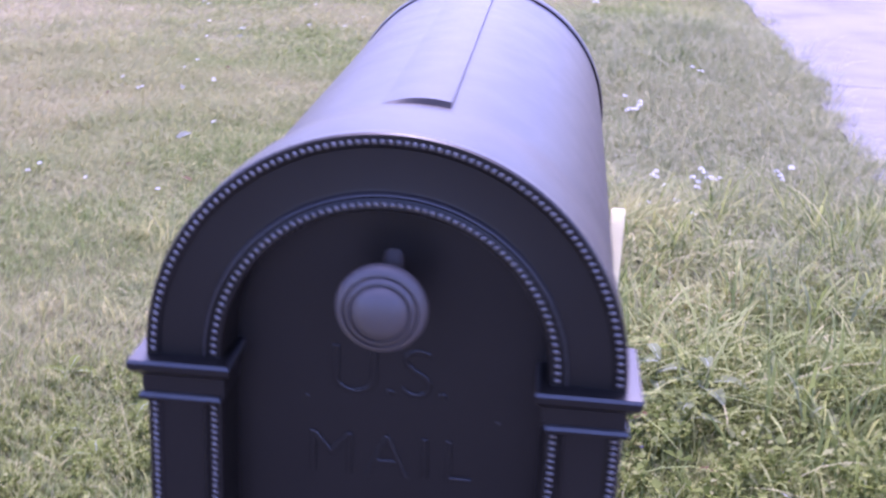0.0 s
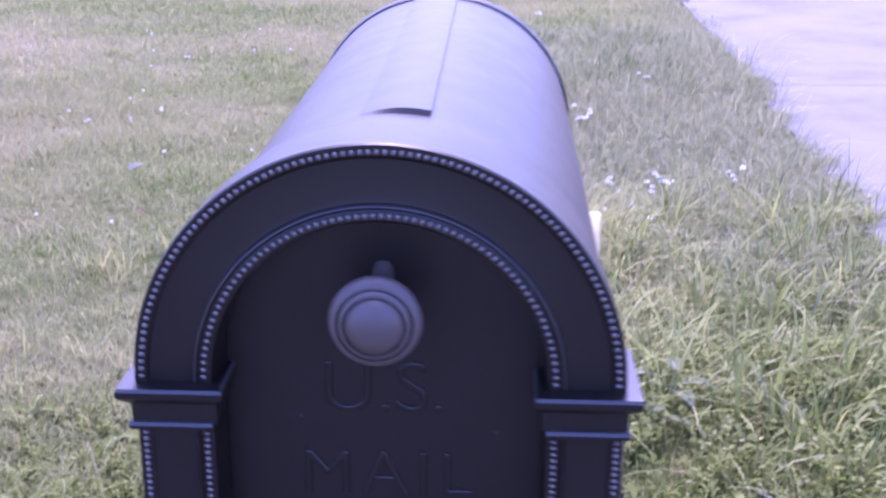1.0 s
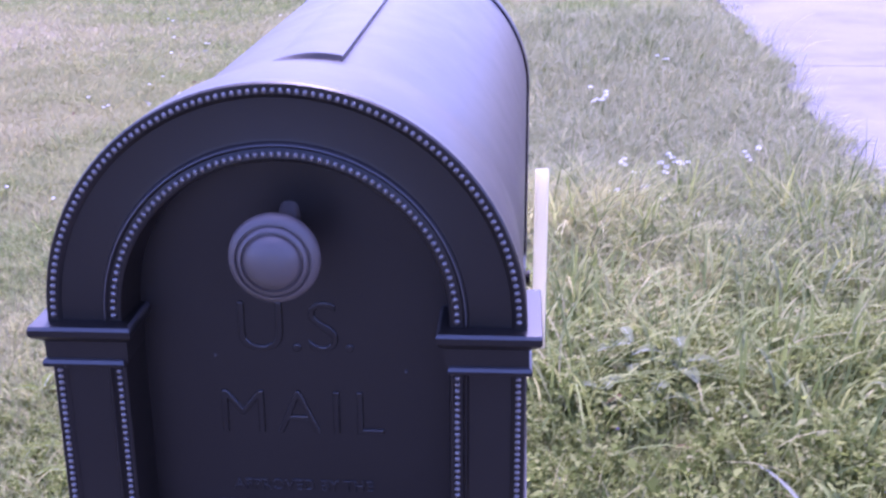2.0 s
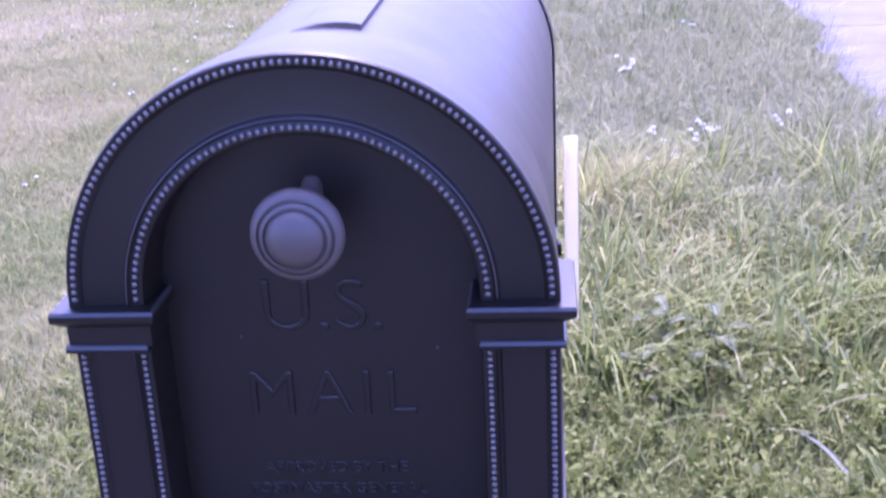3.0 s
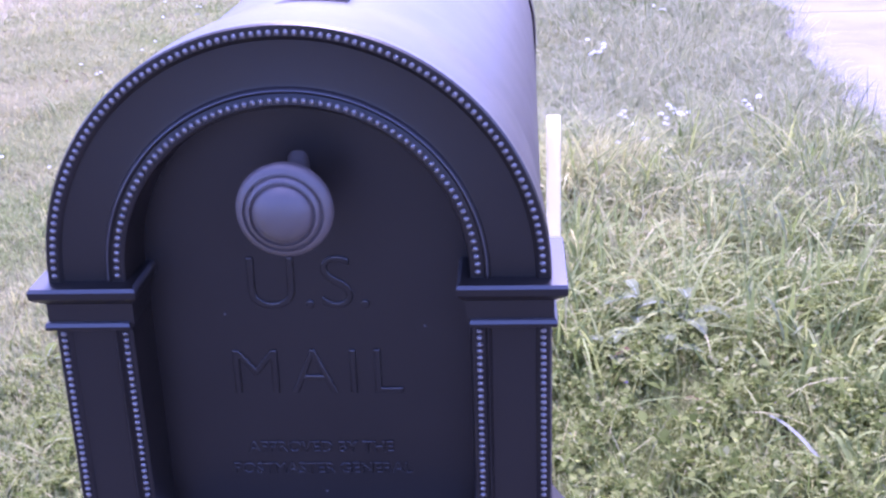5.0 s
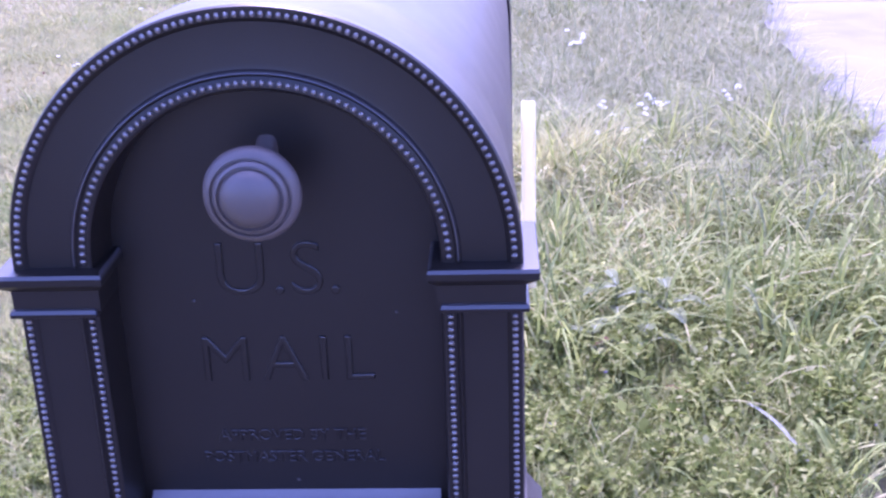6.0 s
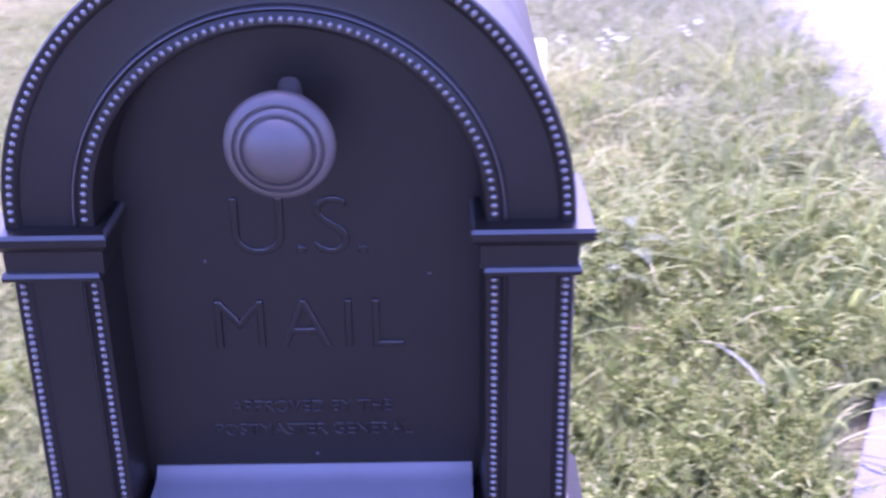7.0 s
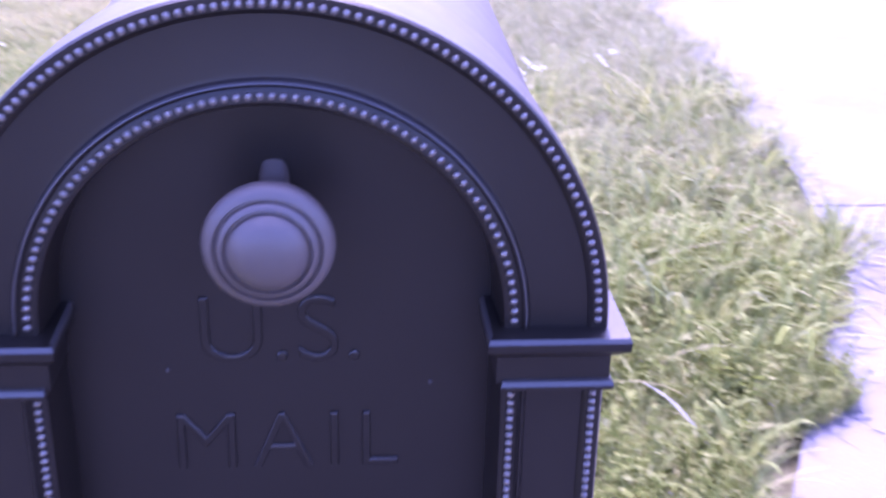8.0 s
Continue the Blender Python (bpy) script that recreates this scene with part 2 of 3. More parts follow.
def lettering(text, size, x, z, y, parent, name="lettering", spacing=1.0):
    cu = bpy.data.curves.new(name, "FONT")
    cu.body, cu.size, cu.align_x, cu.space_character = text, size, "CENTER", spacing
    cu.extrude, cu.bevel_depth, cu.bevel_resolution, cu.offset = 0.0003, min(0.0007, size * 0.04), 2, -size * 0.024
    tmp = bpy.data.objects.new("tmp", cu)
    scene.collection.objects.link(tmp)
    bpy.context.view_layer.update()
    me = bpy.data.meshes.new_from_object(tmp.evaluated_get(bpy.context.evaluated_depsgraph_get()))
    bpy.data.objects.remove(tmp)
    me.transform(Matrix.Translation((x, y, z)) @ Matrix.Rotation(math.pi / 2, 4, "X"))
    me.materials.clear()
    me.materials.append(BLACK)
    ob = new(name, me)
    ob.parent = parent
    tagged(ob, "raised black lettering reading " + text.replace("\n", " "))
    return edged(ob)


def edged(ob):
    """Painted highlight on upper arrises: faces that slope up get the lighter plastic."""
    ob.data.materials.append(BLACK_HIGHLIGHT)
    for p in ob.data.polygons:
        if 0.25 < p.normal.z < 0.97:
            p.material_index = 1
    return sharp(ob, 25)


def mailbox():
    m = new("mailbox")
    tagged(m, "black plastic curbside mailbox with beaded arched front, closed", "mailbox")
    zb = 1.088
    # shell of sheet thickness, open at the front behind the frame
    # flared collar behind the front that curves down onto the barrel
    ys = [(0.004, 0.1309, 0), (0.020, 0.1310, 0), (0.038, 0.1305, 0), (0.056, 0.1294, 0.0004), (0.071, 0.1279, 0.0010), (0.083, 0.1265, 0.0016), (0.092, 0.1254, 0.0021), (0.100, 0.12495, 0.0025),
          (0.110, 0.1248, 0.0029), (0.15, 0.1248, 0.0038), (0.30, 0.1248, 0.0052), (0.50, 0.1248, 0.0067), (LEN, 0.1248, 0.0072)]
    rings = []
    for y, ro, cx in ys:
        o = outline(ro, 1.075)
        i2 = outline(ro - 0.0035, 1.075)
        rings.append([(x + cx, y, z) for x, z in o] + [(x + cx, y, z) for x, z in reversed(i2)])
    sharp(part("shell", loft(rings, caps=False), BLACK, m), 30)
    prof = [(0.1262, LEN - 0.012), (0.1274, LEN - 0.009), (0.1274, LEN + 0.004), (0.1262, LEN + 0.006), (0.123, LEN + 0.006), (0.123, LEN - 0.010)]
    rim = sharp(part("back_rim", swept(prof, 1.07), BLACK, m))
    rim.location.x = 0.0075
    back = bmesh.new()
    pts = [(x + 0.0065, z) for x, z in outline(0.1228, 1.075)]
    f = [back.verts.new((x, LEN, z)) for x, z in pts]
    g2 = [back.verts.new((x, LEN + 0.004, z)) for x, z in pts]
    back.faces.new(f)
    back.faces.new(g2)
    for i in range(len(pts)):
        back.faces.new((f[i], f[(i + 1) % len(pts)], g2[(i + 1) % len(pts)], g2[i]))
    part("back_panel", back, BLACK, m)
    # raised strip along the crown of the shell
    rings = []
    for y, h in ((0.0935, 0.0), (0.0966, 1.0), (0.30, 1.0), (LEN - 0.013, 1.0)):
        arc = [radians(90 + 9.3 - 18.6 * k / 12) for k in range(13)]
        rise = [h * (0.0004 + 0.0030 * k / 12 + 0.0013 * (1 - (k / 6 - 1) ** 2)) for k in range(13)]   # domed, deeper on one side
        rings.append([((0.1250 + r) * math.cos(a) + 0.002, y, ZS + (0.1250 + r) * math.sin(a)) for a, r in zip(arc, rise)] + [(0.1222 * math.cos(a) + 0.002, y, ZS + 0.1222 * math.sin(a)) for a in reversed(arc)])
    sharp(part("top_strip", loft(rings, caps=True), BLACK, m), 14)
    bm = bmesh.new()
    box(bm, -0.134, 0.134, 0.03, LEN + 0.004, 1.062, 1.075, 0.002)
    part("floor_panel", bm, BLACK, m)
    # moulded front: rim, beaded band, sunk field, ridge, beaded band, slope into the opening
    prof = [(0.1300, 0.012), (0.1312, 0.006), (0.1312, 0.0015), (0.1303, 0.0), (0.1248, 0.0), (0.1238, 0.0008), (0.1228, 0.0022),
            (0.1022, 0.0022), (0.1000, 0.0018), (0.0991, 0.0004), (0.0986, -0.0009), (0.0981, -0.0011), (0.0977, -0.0007), (0.0973, 0.0004), (0.0967, 0.0008), (0.0960, 0.0004), (0.0912, 0.0),
            (0.0898, 0.0008), (0.0890, 0.003), (0.0875, DOOR + 0.003), (0.128, DOOR + 0.003)]
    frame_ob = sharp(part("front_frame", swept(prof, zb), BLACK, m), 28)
    frame_ob.data.materials.append(BLACK_HIGHLIGHT)
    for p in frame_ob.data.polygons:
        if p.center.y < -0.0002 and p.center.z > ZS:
            p.material_index = 1    # highlight painted on the ridge round the inner row of beads
    # door leaf set back in the frame
    bm = bmesh.new()
    pts = outline(0.0885, 1.080)
    a = [bm.verts.new((x, DOOR, z)) for x, z in pts]
    b2 = [bm.verts.new((x, DOOR + 0.006, z)) for x, z in pts]
    bm.faces.new(a)
    bm.faces.new(b2)
    for i in range(len(pts)):
        bm.faces.new((a[i], a[(i + 1) % len(pts)], b2[(i + 1) % len(pts)], b2[i]))
    door = part("door", bm, BLACK, m)
    lettering("U.S.", 0.0445, 0.0, 1.2195, DOOR - 0.0004, door)
    lettering("MAIL", 0.0395, 0.001, 1.1675, DOOR - 0.0004, door, spacing=1.2)
    lettering("APPROVED BY THE", 0.0098, 0.0005, 1.1295, DOOR - 0.0004, door)
    lettering("POSTMASTER GENERAL", 0.0098, 0.0005, 1.1155, DOOR - 0.0004, door)
    # tiny bumps in the lighter black, their glints painted in
    for x, z in ((-0.047, 1.216), (0.063, 1.208), (0.002, 1.103)):
        part("pimple", lathe([(0.0, DOOR - 0.0010), (0.0007, DOOR - 0.0007), (0.0010, DOOR)], (x, z), 10), BLACK_HIGHLIGHT, door)
    # knob with a ringed, domed face on a short stem
    kz = 1.2925
    neck = [(DOOR + 0.001, 1.3101), (DOOR - 0.001, 1.3081), (DOOR - 0.003, 1.3054), (DOOR - 0.006, 1.3028), (DOOR - 0.011, 1.3020), (0.010, 1.3028), (-0.004, 1.3020)]
    knob = [(0.0, -0.004), (0.012, -0.005), (0.0205, -0.0085), (0.0235, -0.0125), (0.0243, -0.0160), (0.0236, -0.0190), (0.0216, -0.0212), (0.0200, -0.0218),
            (0.0194, -0.0203), (0.0187, -0.0205), (0.0178, -0.0232), (0.0163, -0.0238), (0.0156, -0.0223), (0.0149, -0.0225), (0.0138, -0.0258), (0.010, -0.0288), (0.006, -0.0303), (0.0, -0.0308)]
    k = sharp(part("knob", lathe(knob, (0, kz)), KNOB, door, "domed black knob with turned rings"), 50)
    rings = []
    for y, top in neck:
        half, low = (top - 1.2850) / 2, 0.0060
        rings.append([(low * (abs(math.cos(a)) ** 0.6) * math.copysign(1, math.cos(a)), y, 1.2850 + half + half * (abs(math.sin(a)) ** 0.6) * math.copysign(1, math.sin(a))) for a in (2 * math.pi * k / 20 for k in range(20))])
    sharp(part("stem", loft(rings, caps=True), KNOB, k), 50)
    # capitals: moulded ledges that wrap round to the side, and a lip below
    for s in (-1, 1):
        def block(rows, y_back):
            """Stack of (z, inner, outer, front) outlines."""
            rings = []
            for z, xi, xo, yf in rows:
                fall = 0.0007 if z > 1.2484 else 0.0   # weathered top of the ledge
                rings.append([(s * xi, yf, z), (s * xo, yf, z - fall), (s * xo, y_back, z - fall), (s * xi, y_back, z)])
            return loft(rings, caps=True)
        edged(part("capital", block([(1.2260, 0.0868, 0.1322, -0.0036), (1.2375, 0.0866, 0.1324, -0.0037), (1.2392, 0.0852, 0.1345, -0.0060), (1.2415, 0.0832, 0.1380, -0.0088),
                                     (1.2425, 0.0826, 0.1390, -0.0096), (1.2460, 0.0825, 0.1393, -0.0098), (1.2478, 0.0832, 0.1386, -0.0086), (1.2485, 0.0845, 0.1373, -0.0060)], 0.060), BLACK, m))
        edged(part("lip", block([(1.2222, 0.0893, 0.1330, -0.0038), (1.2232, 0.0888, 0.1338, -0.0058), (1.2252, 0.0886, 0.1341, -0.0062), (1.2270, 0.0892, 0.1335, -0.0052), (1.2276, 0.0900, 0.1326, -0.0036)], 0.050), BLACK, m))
        sharp(part("plinth", block([(1.064, 0.0825, 0.1420, -0.010), (1.078, 0.0825, 0.1420, -0.010), (1.081, 0.0845, 0.1390, -0.007), (1.0865, 0.0862, 0.1350, -0.003), (1.0895, 0.0890, 0.1325, -0.0005)], 0.060), BLACK, m), 25)
    # sill with a coved joint to the door and a rounded nose
    cove = [(DOOR + 0.002, 1.0968), (DOOR - 0.0006, 1.0966), (DOOR - 0.0022, 1.0943), (DOOR - 0.0055, 1.0920), (DOOR - 0.010, 1.0910), (0.0, 1.0903), (-0.009, 1.0896), (-0.0115, 1.0880), (-0.0122, 1.0895), (-0.0122, 1.066), (DOOR + 0.002, 1.066)]
    sharp(part("sill", loft([[(x, y, z) for y, z in cove] for x in (-0.0835, 0.0835)], caps=True), SILL_GREY, m, "grey sill below the door, lighter than the mailbox body"), 40)
    # white signal flag folded down along the side
    bm = bmesh.new()
    box(bm, 0.1392, 0.1508, 0.398, 0.410, 1.06, 1.2235, 0.002)
    flag = part("signal_flag", bm, WHITE, m, "white plastic signal flag, folded down")
    bm = bmesh.new()
    box(bm, 0.1415, 0.1480, 0.402, 0.56, 1.064, 1.082, 0.001)
    part("arm", bm, WHITE, flag)
    bm = lathe([(0.0, -0.006), (0.007, -0.005), (0.008, 0.006), (0.0, 0.006)], (0, 0), 20)
    bmesh.ops.transform(bm, matrix=Matrix.Translation((0.1350, 0.545, 1.072)) @ Matrix.Diagonal((0.5, 1, 1, 1)) @ Matrix.Rotation(-math.pi / 2, 4, "Z"), verts=bm.verts)
    part("pivot", bm, BLACK, flag)
    return m, frame_ob


box_ob, front = mailbox()

bm = bmesh.new()
box(bm, -0.05, 0.05, 0.14, 0.24, -0.3, 1.062, 0.004)
post = new("mailbox_post")
tagged(post, "plain weathered wooden post under the mailbox", "post")
part("upright", bm, WOOD, post)

# ---- vegetation ----
rng = np.random.default_rng(7)


def joined(name, verts, loops, sizes, mat, label, parent=None):
    """One mesh from arrays: vertices, corner indices, corners of each face."""
    me = bpy.data.meshes.new(name)
    me.vertices.add(len(verts))
    me.vertices.foreach_set("co", np.asarray(verts, np.float32).ravel())
    me.loops.add(len(loops))
    me.loops.foreach_set("vertex_index", np.asarray(loops, np.int32))
    me.polygons.add(len(sizes))
    starts = np.concatenate(([0], np.cumsum(sizes)[:-1]))
    me.polygons.foreach_set("loop_start", starts.astype(np.int32))
    me.update(calc_edges=True)
    me.validate()
    me.materials.append(mat)
    ob = new(name, me)
    return tagged(ob, label, "grass", kind="stuff")


def keep_off(x, y, edge=0.0):
    """On the lawn: not on the driveway beyond a ragged edge, not in the post."""
    rag = 0.10 * np.sin(y * 5.1) * np.sin(y * 2.3 + 1) + 0.05 * np.sin(y * 13 + x)
    return (x < drive_edge(y) + edge + rag) & ~((np.abs(x) < 0.06) & (y > 0.1) & (y < 0.28))


def blades(name, x, y, height, width, lean, mat, label, segs=2, droop=0.5, az=None):
    """A joined mass of tapering grass blades, each bent over to one side."""
    n = len(x)
    az = rng.uniform(0, 2 * np.pi, n) if az is None else az
    d = np.stack((np.cos(az), np.sin(az)), 1)
    s = np.stack((-np.sin(az + rng.normal(0, 0.5, n)), np.cos(az)), 1)
    z0 = ground_height(x, y) - 0.004
    vs = []
    for k in range(segs + 1):
        u = k / segs
        out = lean * (u ** 1.7) * height
        up = height * (u - droop * lean * u ** 2.6 * 0.6)
        c = np.stack((x + d[:, 0] * out, y + d[:, 1] * out, z0 + up), 1)
        if k == segs:
            vs.append(c[:, None])
        else:
            w = width * (1 - 0.55 * u) * 0.5
            o = np.stack((s[:, 0] * w, s[:, 1] * w, np.zeros(n)), 1)
            vs.append(np.stack((c - o, c + o), 1))
    v = np.concatenate(vs, 1)
    per = v.shape[1]
    pat, sizes = [], []
    for k in range(segs - 1):
        a = 2 * k
        pat += [a, a + 1, a + 3, a + 2]
        sizes.append(4)
    a = 2 * (segs - 1)
    pat += [a, a + 1, a + 2]
    sizes.append(3)
    loops = (np.arange(n)[:, None] * per + np.array(pat)[None]).ravel()
    return joined(name, v.reshape(-1, 3), loops, np.tile(sizes, n), mat, label)


def scatter(n, x0, x1, y0, y1, edge=0.0, clump=None):
    x, y = rng.uniform(x0, x1, n) + rng.normal(0, 0.09, n), rng.uniform(y0, y1, n) + rng.normal(0, 0.09, n)   # soft, uneven borders
    ok = keep_off(x, y, edge) & (y > -0.4)
    if clump:
        f = np.sin(x * clump + 1.1) * np.sin(y * clump * 0.8 + 0.3) + 0.6 * np.sin(x * clump * 2.3 + y * clump * 1.7)
        ok &= f > rng.uniform(-1.2, 0.9, n)
    return x[ok], y[ok]


def lawn(name, n, x0, x1, y0, y1, h, w, mat, label, lean=0.7, segs=2, edge=0.02, clump=None):
    x, y = scatter(n, x0, x1, y0, y1, edge, clump)
    k = len(x)
    return blades(name, x, y, h * rng.lognormal(0, 0.35, k), w * rng.uniform(0.7, 1.3, k), lean * rng.uniform(0.3, 1.4, k), mat, label, segs)


T = "short mixed green and straw-coloured lawn grass"
lawn("lawn_grass", 150000, -2.2, 1.75, 1.0, 3.6, 0.034, 0.0036, TURF, T, lean=1.1)
lawn("lawn_grass", 70000, -4.2, 1.5, -0.4, 1.0, 0.034, 0.006, TURF, T, lean=1.1)
lawn("lawn_grass", 60000, -6.5, -2.2, 1.0, 7.0, 0.04, 0.009, TURF, T, lean=1.1)
lawn("lawn_grass", 170000, -3.4, 1.8, 3.6, 7.0, 0.034, 0.005, TURF, T, lean=1.2)
lawn("lawn_grass", 110000, -5.5, 1.85, 7.0, 13.0, 0.04, 0.008, TURF, T, lean=1.2)
lawn("lawn_grass", 50000, -9.0, 1.9, 13.0, 24.0, 0.07, 0.016, TURF, T)
lawn("straw_grass", 14000, -3.2, 0.3, 2.4, 7.5, 0.05, 0.004, DRY, "dry straw-coloured stalks standing in the lawn", clump=1.4)


def clumps(name, count, per, x0, x1, y0, y1, h, w, spread, mat, label, lean=0.9, segs=5, edge=0.0):
    """Blades that spread outward from many tufts of differing size."""
    cx, cy = scatter(count, x0, x1, y0, y1, edge)
    size = rng.lognormal(0, 0.3, len(cx))
    k = np.repeat(np.arange(len(cx)), rng.poisson(per, len(cx)))
    az = rng.uniform(0, 2 * np.pi, len(k))
    r = spread * np.abs(rng.normal(0, 0.6, len(k))) * size[k]
    x, y = cx[k] + r * np.cos(az), cy[k] + r * np.sin(az)
    height = h * size[k] * rng.uniform(0.5, 1.25, len(k))
    return blades(name, x, y, height, w * rng.uniform(0.6, 1.35, len(k)), lean * rng.uniform(0.25, 1.5, len(k)), mat, label, segs, 0.7, az + rng.normal(0, 0.5, len(k)))


clumps("tall_grass", 330, 17, 0.12, 1.72, 2.3, 4.4, 0.175, 0.0075, 0.05, TALL, "long arching green grass blades beside the driveway", lean=0.95, edge=0.0)
clumps("tall_grass", 28, 12, 0.7, 1.35, 1.6, 2.4, 0.16, 0.0075, 0.045, TALL, "long arching green grass blades beside the driveway", lean=0.85, edge=0.0)
clumps("wispy_grass", 2000, 24, 0.12, 1.72, 3.5, 9.0, 0.125, 0.0046, 0.09, GREY, "soft grey-green grass clumps along the driveway", lean=1.2, segs=4, edge=0.0)
clumps("dark_grass", 100, 40, 0.3, 1.3, 6.7, 9.2, 0.10, 0.007, 0.14, DEEP, "darker green grass clumps at the far lawn", lean=0.6, segs=3)
clumps("verge_grass", 420, 13, 1.5, 1.8, 2.6, 12.0, 0.11, 0.0055, 0.07, GREY, "grass hanging over the driveway's side", lean=1.0, segs=4, edge=0.03)
clumps("verge_grass", 60, 10, 0.85, 1.5, 1.35, 2.7, 0.08, 0.0055, 0.06, TALL, "grass hanging over the driveway's side", lean=1.0, segs=4, edge=0.03)
clumps("straw_grass", 26, 16, -1.5, -0.2, 2.6, 4.2, 0.11, 0.005, 0.06, DRY, "dry yellow grass tuft", lean=0.6, segs=4)
lawn("short_grass", 16000, 0.1, 1.4, 1.3, 3.0, 0.06, 0.004, TALL, "short green grass among the low weeds", lean=0.8, segs=3)
lawn("tall_grass", 3600, 0.1, 1.35, 1.35, 2.9, 0.10, 0.0034, TALL, "thin upright grass stalks among the low weeds", lean=0.45, segs=4)
clumps("straw_grass", 34, 32, 0.24, 0.44, 3.65, 4.1, 0.2, 0.006, 0.05, DRY, "dry yellow grass tuft beside the mailbox", segs=4)
clumps("straw_grass", 20, 22, 0.25, 0.75, 3.2, 3.7, 0.14, 0.006, 0.05, DRY, "dry yellow grass tuft", segs=4)
clumps("straw_grass", 22, 18, 0.2, 0.55, 2.8, 3.3, 0.15, 0.007, 0.05, DRY, "yellow-green grass tuft beside the mailbox", lean=0.8, segs=4)
clumps("lawn_tufts", 900, 14, -3.4, 0.2, 2.6, 9.0, 0.06, 0.006, 0.05, TURF, "small uneven tufts of mixed lawn grass", segs=3)


def clover(name, n, x0, x1, y0, y1, size, tall, clump=5.0):
    """Low mat of small rounded leaves held at all angles."""
    x, y = scatter(n, x0, x1, y0, y1, 0.0, clump)
    k = len(x)
    z = ground_height(x, y) + rng.uniform(0.008, 1.0, k) ** 1.3 * tall * (0.55 + 0.45 * np.sin(x * 9.0 + 1) * np.sin(y * 7.0))
    nrm = rng.normal(0, 0.75, (k, 3))
    nrm[:, 2] = 1
    nrm /= np.linalg.norm(nrm, axis=1)[:, None]
    t = np.cross(nrm, rng.normal(0, 1, (k, 3)))
    t /= np.linalg.norm(t, axis=1)[:, None]
    u = np.cross(nrm, t)
    r = size * rng.uniform(0.5, 1.2, k)
    ring = []
    for i in range(6):
        a = 2 * math.pi * i / 6
        rr = r * (1.0 if i else 1.25)
        lift = 0.2 * math.cos(2 * a)
        ring.append(np.stack((x, y, z), 1) + (t * math.cos(a) + u * 0.8 * math.sin(a) + nrm * lift) * rr[:, None])
    v = np.stack(ring, 1)
    loops = (np.arange(k)[:, None] * 6 + np.array([0, 1, 2, 3, 0, 3, 4, 5])[None]).ravel()
    return joined(name, v.reshape(-1, 3), loops, np.tile([4, 4], k), CLOVER, "low mat of clover and small round weed leaves")


def sprigs(name, count, x0, x1, y0, y1, h, leaf, label, clump=None, stems=4, tiers=4, per=3):
    """Small leafy weeds: leaning stems with whorls of pointed leaflets."""
    x, y = scatter(count, x0, x1, y0, y1, 0.0, clump)
    size = np.repeat(rng.lognormal(0, 0.3, len(x)), stems)
    x, y = np.repeat(x, stems), np.repeat(y, stems)
    k = len(x)
    az, lean = rng.uniform(0, 2 * np.pi, k), rng.uniform(0.1, 0.9, k)
    top = h * size * rng.uniform(0.6, 1.2, k)
    base = np.stack((x, y, ground_height(x, y)), 1)
    axis = np.stack((np.cos(az) * lean, np.sin(az) * lean, np.ones(k)), 1)
    verts = []
    # stems: one thin tapering blade each
    side = np.stack((-np.sin(az), np.cos(az), np.zeros(k)), 1)
    verts.append(np.stack((base - side * 0.0011, base + side * 0.0011, base + axis * top[:, None] + side * 0.0004, base + axis * top[:, None] - side * 0.0004), 1))
    for tier in range(tiers):
        u = 1.0 - 0.24 * tier
        for j in range(per):
            a = az + 2 * np.pi * j / per + tier * 0.9 + rng.normal(0, 0.35, k)
            up = rng.normal(0.6, 0.4, k)
            d = np.stack((np.cos(a), np.sin(a), up), 1)
            d /= np.linalg.norm(d, axis=1)[:, None]
            s = np.stack((-np.sin(a), np.cos(a), rng.normal(0, 0.3, k)), 1)
            n = leaf * size * rng.uniform(0.6, 1.25, k) * (0.75 + 0.15 * tier)
            o = base + axis * (top * u)[:, None]
            drop = np.stack((np.zeros(k), np.zeros(k), -0.22 * n), 1)
            w = 0.26
            verts.append(np.stack((o, o + d * (n * 0.5)[:, None] + s * (n * w)[:, None], o + d * n[:, None] + drop, o + d * (n * 0.5)[:, None] - s * (n * w)[:, None]), 1))
    v = np.concatenate(verts, 0)
    m = len(v)
    return joined(name, v.reshape(-1, 3), np.arange(m * 4), np.tile([4], m), SPRIG, label)


S = "low leafy weeds with small pointed leaves"
sprigs("leafy_weeds", 640, 0.1, 1.35, 1.3, 2.8, 0.075, 0.016, S)
sprigs("leafy_weeds", 700, 0.1, 1.35, 1.3, 2.8, 0.055, 0.011, S, 5.0)
sprigs("leafy_weeds", 380, 0.1, 1.3, 1.4, 2.7, 0.11, 0.022, S, 4.0, stems=3)
sprigs("leafy_weeds", 480, -1.5, -0.15, 1.3, 2.35, 0.05, 0.013, S, 5.0)
lawn("short_grass", 9000, -1.6, -0.12, 1.3, 2.6, 0.05, 0.004, TALL, "short green grass among the low weeds", lean=0.8, segs=3)
sprigs("leafy_weeds", 110, -1.4, -0.15, 1.3, 2.3, 0.07, 0.019, S, 4.0, stems=3)
lawn("straw_grass", 1200, 0.1, 1.3, 1.3, 2.7, 0.065, 0.004, DRY, "straw-coloured grass among the low weeds", lean=0.8, segs=3)
lawn("straw_grass", 2200, -1.6, -0.12, 1.3, 2.6, 0.05, 0.0045, DRY, "straw-coloured grass among the low weeds", lean=0.8, segs=3)
clover("clover", 6500, 0.1, 1.3, 1.3, 2.75, 0.0075, 0.06)
clover("clover", 900, 0.1, 1.3, 1.3, 2.8, 0.011, 0.08)
